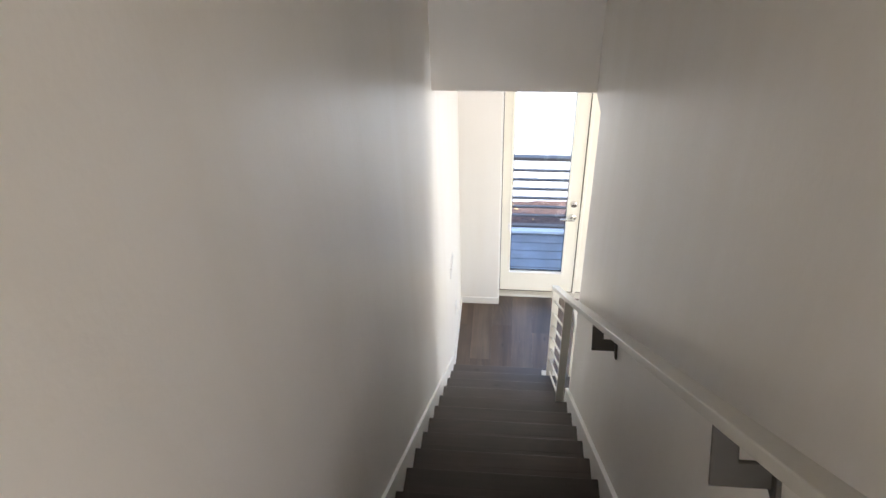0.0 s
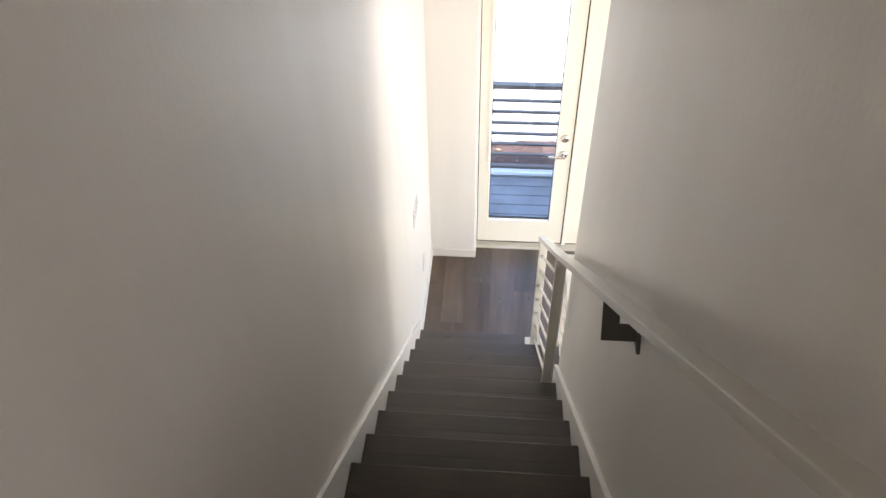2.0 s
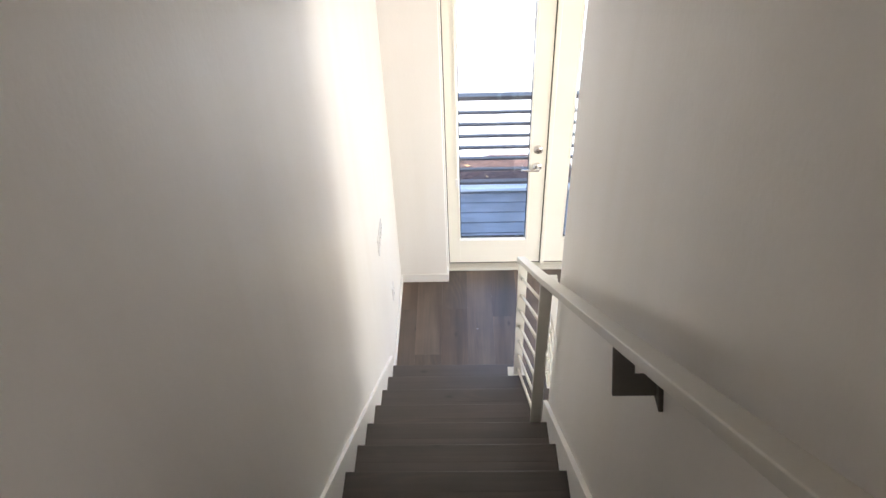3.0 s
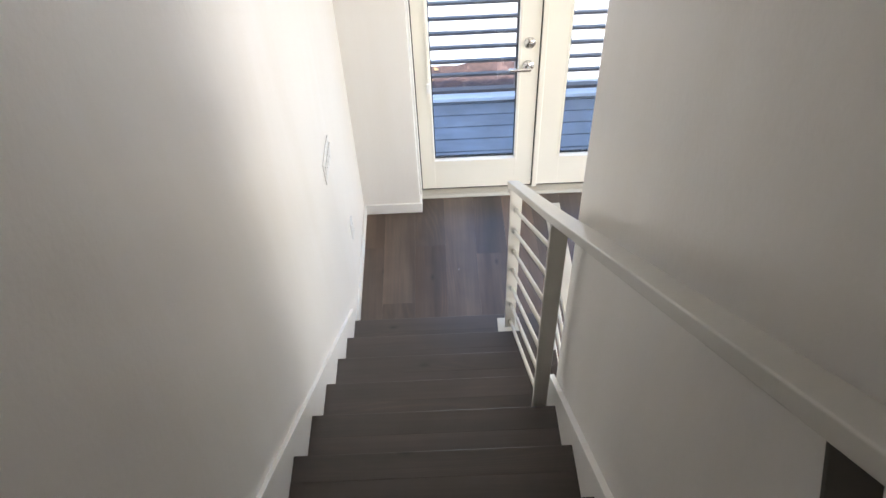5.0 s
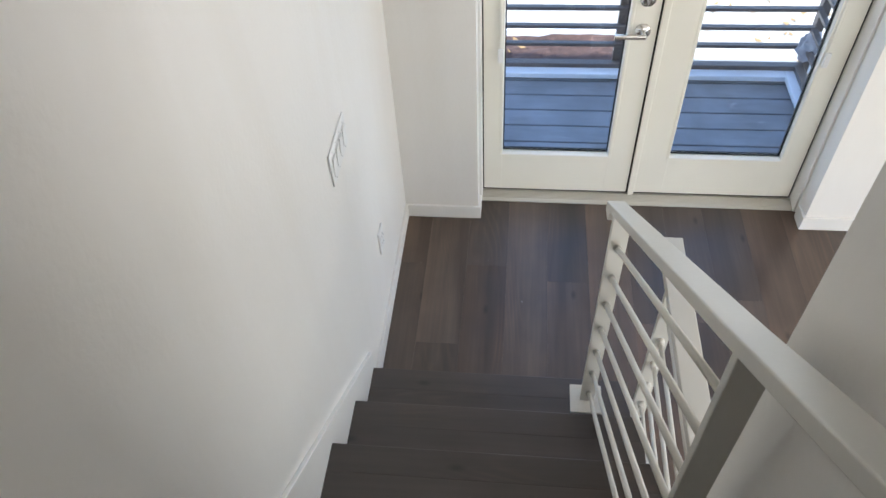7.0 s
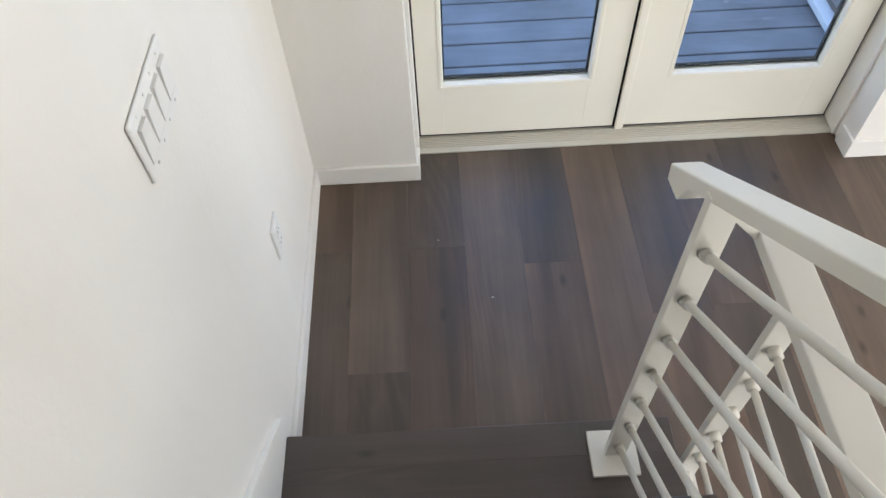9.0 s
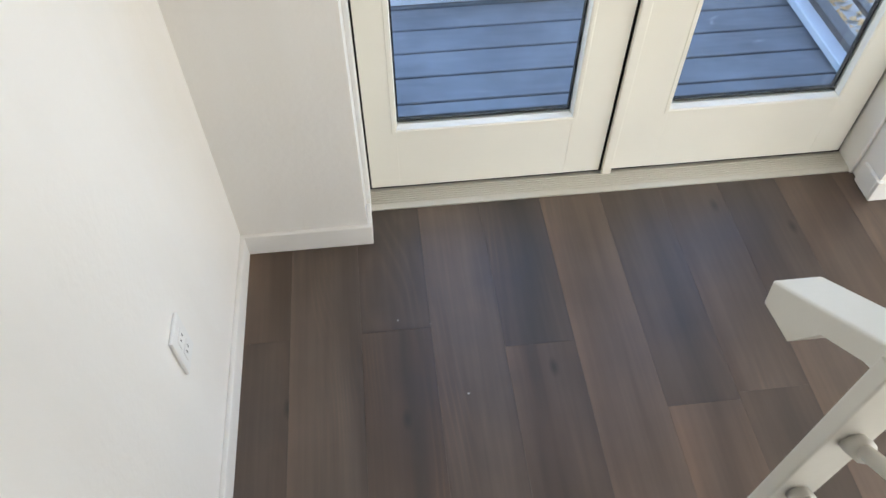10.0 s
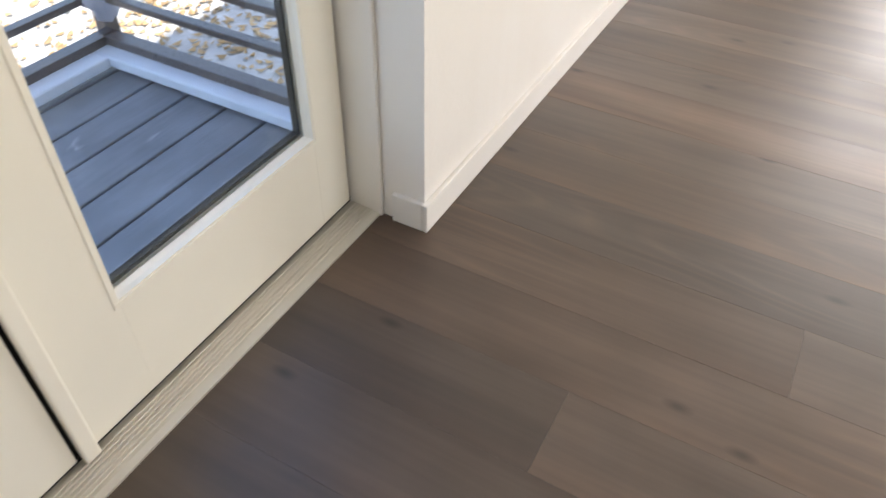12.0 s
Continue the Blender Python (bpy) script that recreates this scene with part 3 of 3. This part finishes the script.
for x in (-1.4, 1.10, FX):
    part("post", box(x - 0.025, x + 0.025, FY - 0.025, FY + 0.025, DECK_Z - 0.2, 0.86, 0.003), BRONZE, fence)
part("post", box(FX - 0.025, FX + 0.025, WALL_OUT + 0.02, WALL_OUT + 0.07, DECK_Z - 0.2, 0.86, 0.003), BRONZE, fence)
levels = [-0.005, 0.135, 0.25, 0.365, 0.48, 0.595, 0.71]
for k, z in enumerate(levels):
    h, d = (0.034, 0.05) if k == 0 else (0.02, 0.034)
    part("bar", box(-1.6, FX - 0.026, FY - 0.026 - d, FY - 0.026, z, z + h, 0.002), BRONZE, fence)
    part("bar", box(FX - 0.026 - d, FX - 0.026, WALL_OUT + 0.02, FY - 0.062, z, z + h, 0.002), BRONZE, fence)
part("top_rail", box(-1.6, FX + 0.03, FY - 0.035, FY + 0.035, 0.825, 0.865, 0.003), BRONZE, fence)
part("top_rail", box(FX - 0.035, FX + 0.03, WALL_OUT + 0.02, FY - 0.036, 0.825, 0.865, 0.003), BRONZE, fence)

# cloudy plastic sheeting caught round the corner post
bag = bmesh.new()
bmesh.ops.create_icosphere(bag, subdivisions=4, radius=1.0)
for v in bag.verts:
    p = v.co.copy()
    k = 1 + 0.45 * noise.noise(p * 2.3) + 0.18 * noise.noise(p * 6.1)
    v.co = Vector((FX - 0.035 + p.x * 0.06 * k, FY - 0.075 + p.y * 0.036 * k, 0.16 + p.z * 0.085 * k))
tagged(part("plastic_wrap", bag, FILM, smooth=True), "crumpled cloudy grey plastic wrap on the deck's corner post", "plastic wrap")

# ---- ground and distance ----
g = bmesh.new()
bmesh.ops.create_grid(g, x_segments=2, y_segments=2, size=600, matrix=Matrix.Translation((0, 300, GROUND_Z)))
structure("ground", g, PAVING, "pale sunlit concrete ground below the deck", "ground")
bed = bmesh.new()
bmesh.ops.create_grid(bed, x_segments=60, y_segments=24, size=0.5)
for v in bed.verts:
    x, y = -6 + (v.co.x + 0.5) * 7.9, 1.6 + (v.co.y + 0.5) * 2.5
    v.co = Vector((x, y, GROUND_Z + 0.06 + 0.05 * noise.noise(Vector((x * 2, y * 2, 0))) + 0.03 * noise.noise(Vector((x * 9, y * 9, 3)))))
structure("mulch_bed", bed, MULCH, "brown bark mulch bed below the deck", "mulch bed")
tagged(part("bed_edging", box(-6, 1.95, 4.1, 4.16, GROUND_Z, GROUND_Z + 0.12, 0.005), KERB), "pale timber edging of the mulch bed", "edging", kind="structure")

verts, faces = [], []
rng = random.Random(7)
for _ in range(1300):
    if rng.random() < 0.95:
        x, y = rng.gauss(4.8, 1.0), rng.gauss(3.6, 1.0)
    else:
        x, y = rng.uniform(-5, 9), rng.uniform(1.7, 7)
    if y < 0.6:
        continue
    z0 = GROUND_Z + 0.01 + (0.09 if y < 4.1 and x < 1.9 else 0.0)
    a, s = rng.uniform(0, 6.28), rng.uniform(0.02, 0.055)
    ca, sa = math.cos(a) * s, math.sin(a) * s
    t1, t2 = rng.uniform(0, 0.03), rng.uniform(0, 0.03)
    n0 = len(verts)
    verts += [(x + ca, y + sa, z0 + t1), (x - sa * 0.6, y + ca * 0.6, z0), (x - ca, y - sa, z0 + t2), (x + sa * 0.6, y - ca * 0.6, z0)]
    faces.append((n0, n0 + 1, n0 + 2, n0 + 3))
lm = bpy.data.meshes.new("fallen_leaves")
lm.from_pydata(verts, [], faces)
lm.materials.append(LEAF)
tagged(new("fallen_leaves", lm), "scattered orange fallen leaves on the ground", "leaves", kind="stuff")

# crumbs of white plaster left on the landing
crumbs = bmesh.new()
for x, y, r in ((0.575, -0.512, 0.0018), (0.415, -0.28, 0.0012), (0.50, -0.30, 0.001)):
    bmesh.ops.create_icosphere(crumbs, subdivisions=1, radius=r, matrix=Matrix.Translation((x, y, r * 0.7)) @ Matrix.Diagonal((1.5, 1.0, 0.7, 1.0)))
tagged(part("plaster_crumbs", crumbs, PLATE), "tiny crumbs of white plaster on the oak floor", "crumbs", kind="stuff")

# ---- floor boards, last ----
floor = tagged(part("floor", box(0, ROOM_X, ROOM_Y, 0.118, -0.3, -0.014), SLOT), "dark brown wide-plank oak floor", "floor", kind="structure")
WIDE = 0.1845
X0 = 0.686 - 4 * WIDE
rng = random.Random(11)
# board ends and tones that can be told apart on the landing: strip counted from 1: (end, tone behind it, tone before it)
KNOWN = {0: (-0.9, 0.88, 1.0), 1: (-0.31, 1.02, 0.95), 2: (-0.75, 1.06, 0.92), 3: (-0.31, 0.97, 0.86), 4: (-1.15, 1.06, 1.0), 5: (-0.39, 0.72, 1.10), 6: (-1.4, 1.06, 1.0),
         7: (-0.6, 0.84, 1.12), 8: (-0.58, 1.02, 0.84), 9: (-0.45, 0.9, 1.14), 10: (-1.3, 1.08, 1.0), 11: (-0.8, 0.92, 1.2)}
k = 0
while X0 + k * WIDE < ROOM_X:
    a, b = max(X0 + k * WIDE, 0.004), min(X0 + (k + 1) * WIDE, ROOM_X)
    low = ROOM_Y if a > XR + 0.115 else -1.95
    ends = [0.116]
    tones = []
    if k + 1 in KNOWN:
        e, t0, t1 = KNOWN[k + 1]
        ends.append(e)
        tones += [t0, t1]
    while ends[-1] > low:
        ends.append(ends[-1] - rng.uniform(1.1, 2.1))
    ends[-1] = low
    for n, (p, q) in enumerate(zip(ends, ends[1:])):
        if p - q < 0.02 or b - a < 0.02:
            continue
        tone = 1 + 1.5 * (tones[n] - 1) if n < len(tones) else rng.uniform(0.68, 1.38)
        warm = rng.uniform(-0.02, 0.11)
        ob = part("plank", box(a + 0.0001, b - 0.0001, q + 0.0001, p - 0.0001, -0.0135, rng.uniform(-0.0003, 0.0), 0.0003), OAK_FLOOR, floor)
        ob.color = (tone * (1 + warm), tone, tone * (1 - warm), 1)
    k += 1
